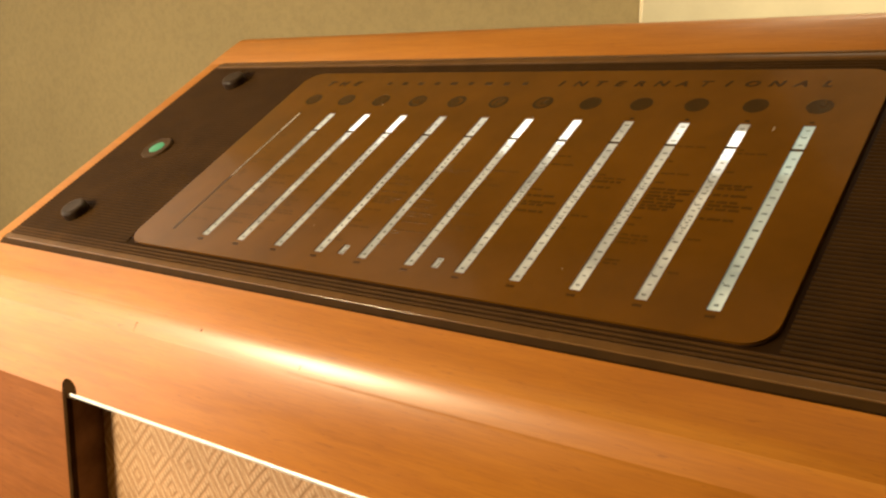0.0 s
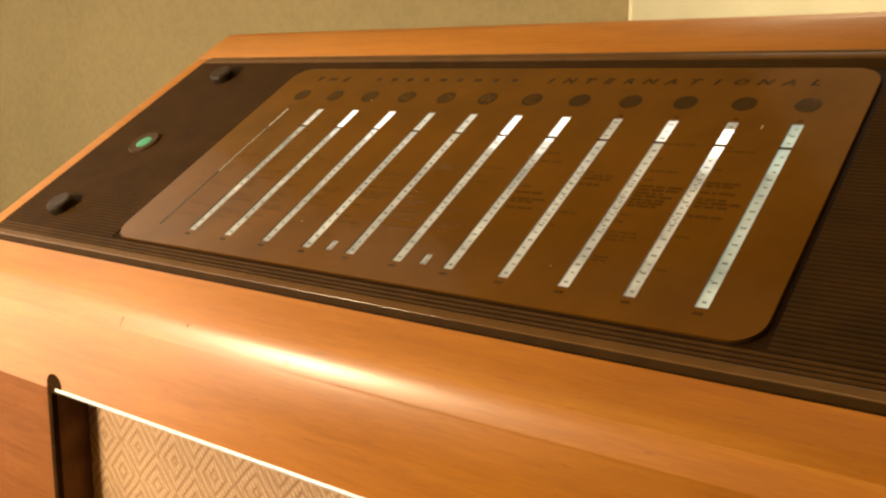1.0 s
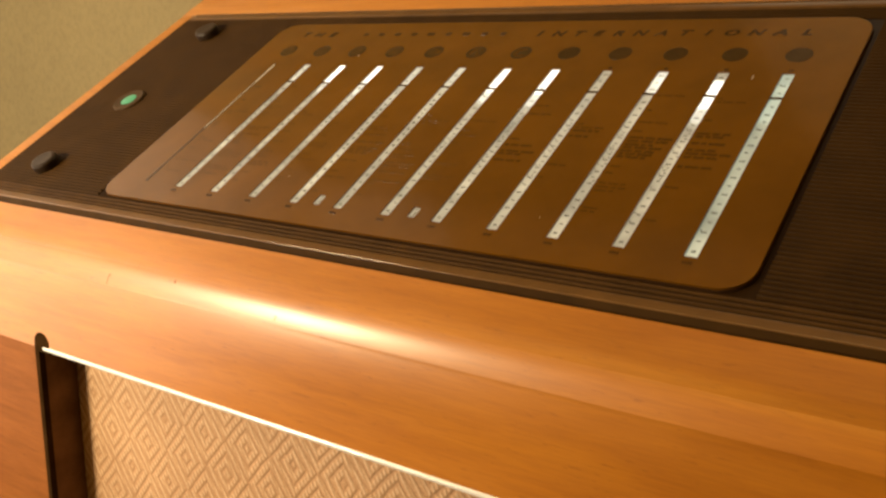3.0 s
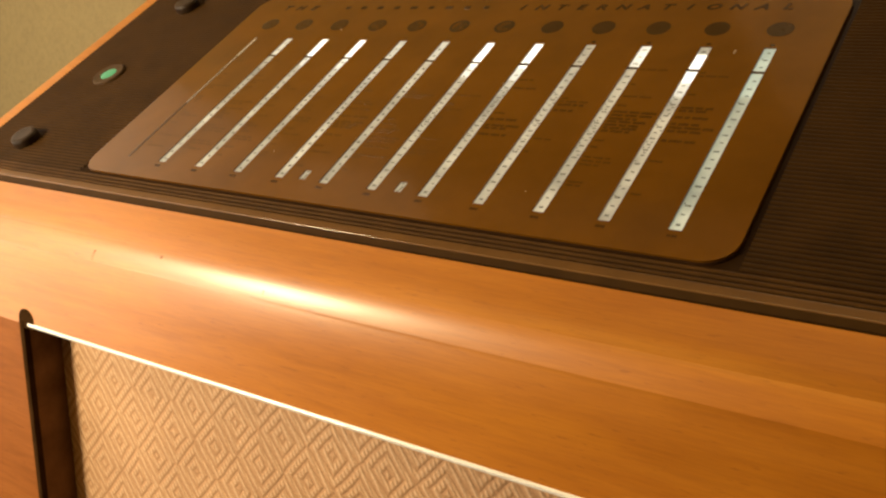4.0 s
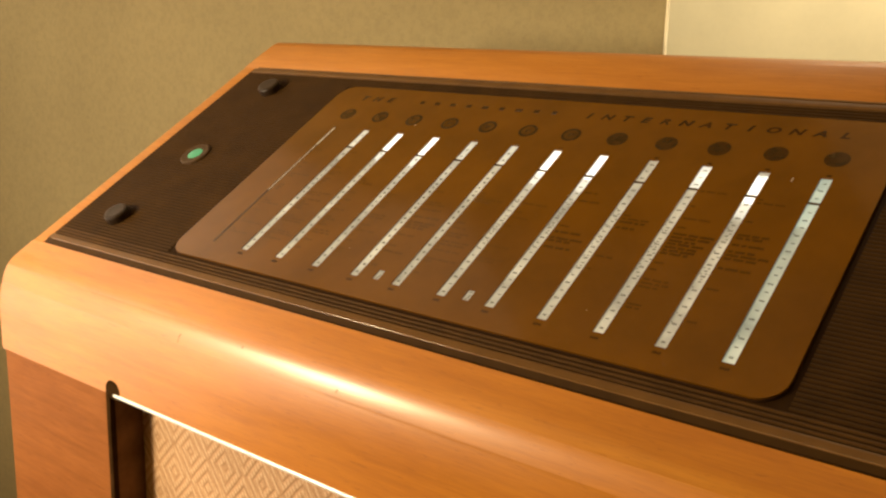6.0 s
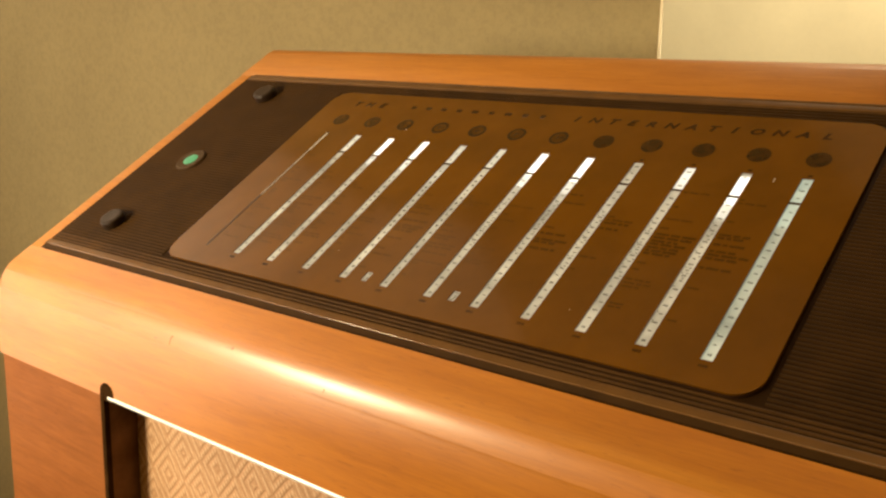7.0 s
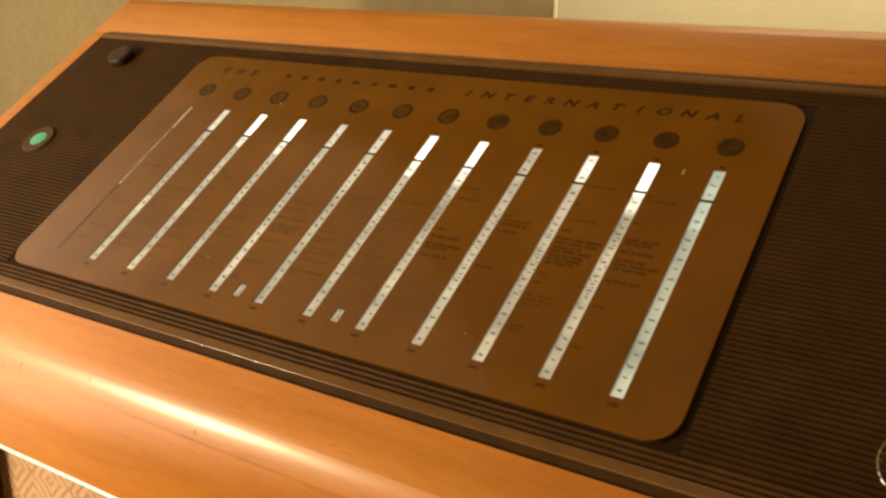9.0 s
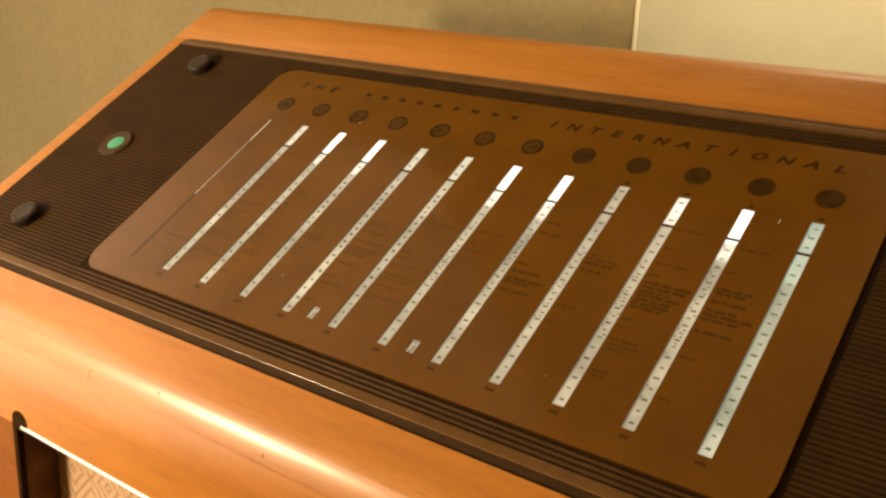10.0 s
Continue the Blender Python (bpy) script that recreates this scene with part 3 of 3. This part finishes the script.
def letter(char, X, Y, size):
    curve = bpy.data.curves.new("title_letter", "FONT")
    curve.body, curve.size, curve.align_x, curve.extrude, curve.resolution_u = char, size, "CENTER", 0.0012, 3
    curve.offset, curve.shear = 0.010, 0.25
    drawn = new("title_letter", curve)
    me = bpy.data.meshes.new_from_object(drawn)
    bpy.data.objects.remove(drawn)
    bm = bmesh.new()
    bm.from_mesh(me)
    bm.transform(at_panel(X, Y, 0.0025) @ Matrix.Diagonal((1.3, 1, 1, 1)))
    return part("title_letter", bm, TITLE, glass, "dark printed capital letter")


for word, xa, xb in (("THE", 0.0, 0.80), ("INTERNATIONAL", 6.05, 10.93)):
    for j, char in enumerate(word):
        letter(char, xa + (xb - xa) * j / (len(word) - 1), 5.24, 0.235)

for k in range(12):
    part("band_disc", lathe(((0.205, 0.0004), (0.205, 0.0020)), at_panel(k, 4.66), 28), DISC, glass, "dark round waveband mark")
    if k < 7:
        part("disc_centre", lathe(((0.145, 0.0021), (0.145, 0.0035)), at_panel(k, 4.66), 24), DISC_IN, glass)
        part("disc_figure", bars([(k - 0.03, 4.66, 0.03, 0.11), (k + 0.04, 4.67, 0.05, 0.03)], PANEL, 0.0036, 0.0045), DISC, glass)
for x in (4.51, 6.505):
    part("scale_label", boxes([((x - 0.067, 0.003, -0.03), (x + 0.067, 0.237, -0.014))], 0.004, PANEL), STRIP, glass, "small white scale label")
    part("label_marks", bars([(x + 0.02, 0.10, 0.02, 0.09), (x, 0.20, 0.05, 0.02), (x, 0.035, 0.05, 0.02)], PANEL, -0.013, -0.011), MARK, glass)

# specks of dust on the glass
for x, y, w, h in ((10.49, 4.02, 0.016, 0.11), (2.165, 4.49, 0.028, 0.035), (6.9, 2.9, 0.014, 0.03), (3.4, 0.6, 0.02, 0.014), (8.62, 0.35, 0.016, 0.02)):
    part("dust_speck", plate(rounded_outline(x - w / 2, y - h / 2, x + w / 2, y + h / 2, min(w, h) * 0.45, 3), 0.0005, 0.004, PANEL, 0.001), DUST, glass, "pale speck of dust")

# tuning eye
EYE_AT = at_panel(-3.41, 2.56, 0.03)
eye = part("tuning_eye", lathe(((0.39, BED - 0.03), (0.39, -0.045), (0.36, -0.02), (0.21, -0.03), (0.20, -0.05)), EYE_AT, 36), EYE_RING, radio, "round brown tuning-eye bezel")
part("green_lens", lathe(((0.195, -0.06), (0.195, -0.035), (0.15, -0.02), (0.07, -0.013)), EYE_AT, 32), GREEN, eye, "glowing green tuning-eye lens", smooth=True)


def knob(X, Y, ring):
    k = part("control_knob", lathe(((0.27, BED), (0.29, 0.0), (0.29, 0.10), (0.27, 0.14), (0.22, 0.155), (0.08, 0.150)), at_panel(X, Y), 40), KNOB, radio, "dark brown round control knob")
    # chrome chip added to give each knob its glint
    part("glint_chip", boxes([((X - 0.30, Y - 0.035, 0.06), (X - 0.26, Y + 0.035, 0.12))], 0.01, PANEL), CHROME, k, "small chrome chip added for the knob's glint")
    if ring:
        part("chrome_ring", lathe(((0.485, BED), (0.485, -0.048), (0.475, -0.036), (0.460, -0.040), (0.455, BED)), at_panel(X, Y), 40), CHROME, k, "thin chrome ring")


for X, Y, ring in ((-3.52, 0.10, False), (-3.42, 5.40, False), (14.44, 0.14, True)):
    knob(X, Y, ring)
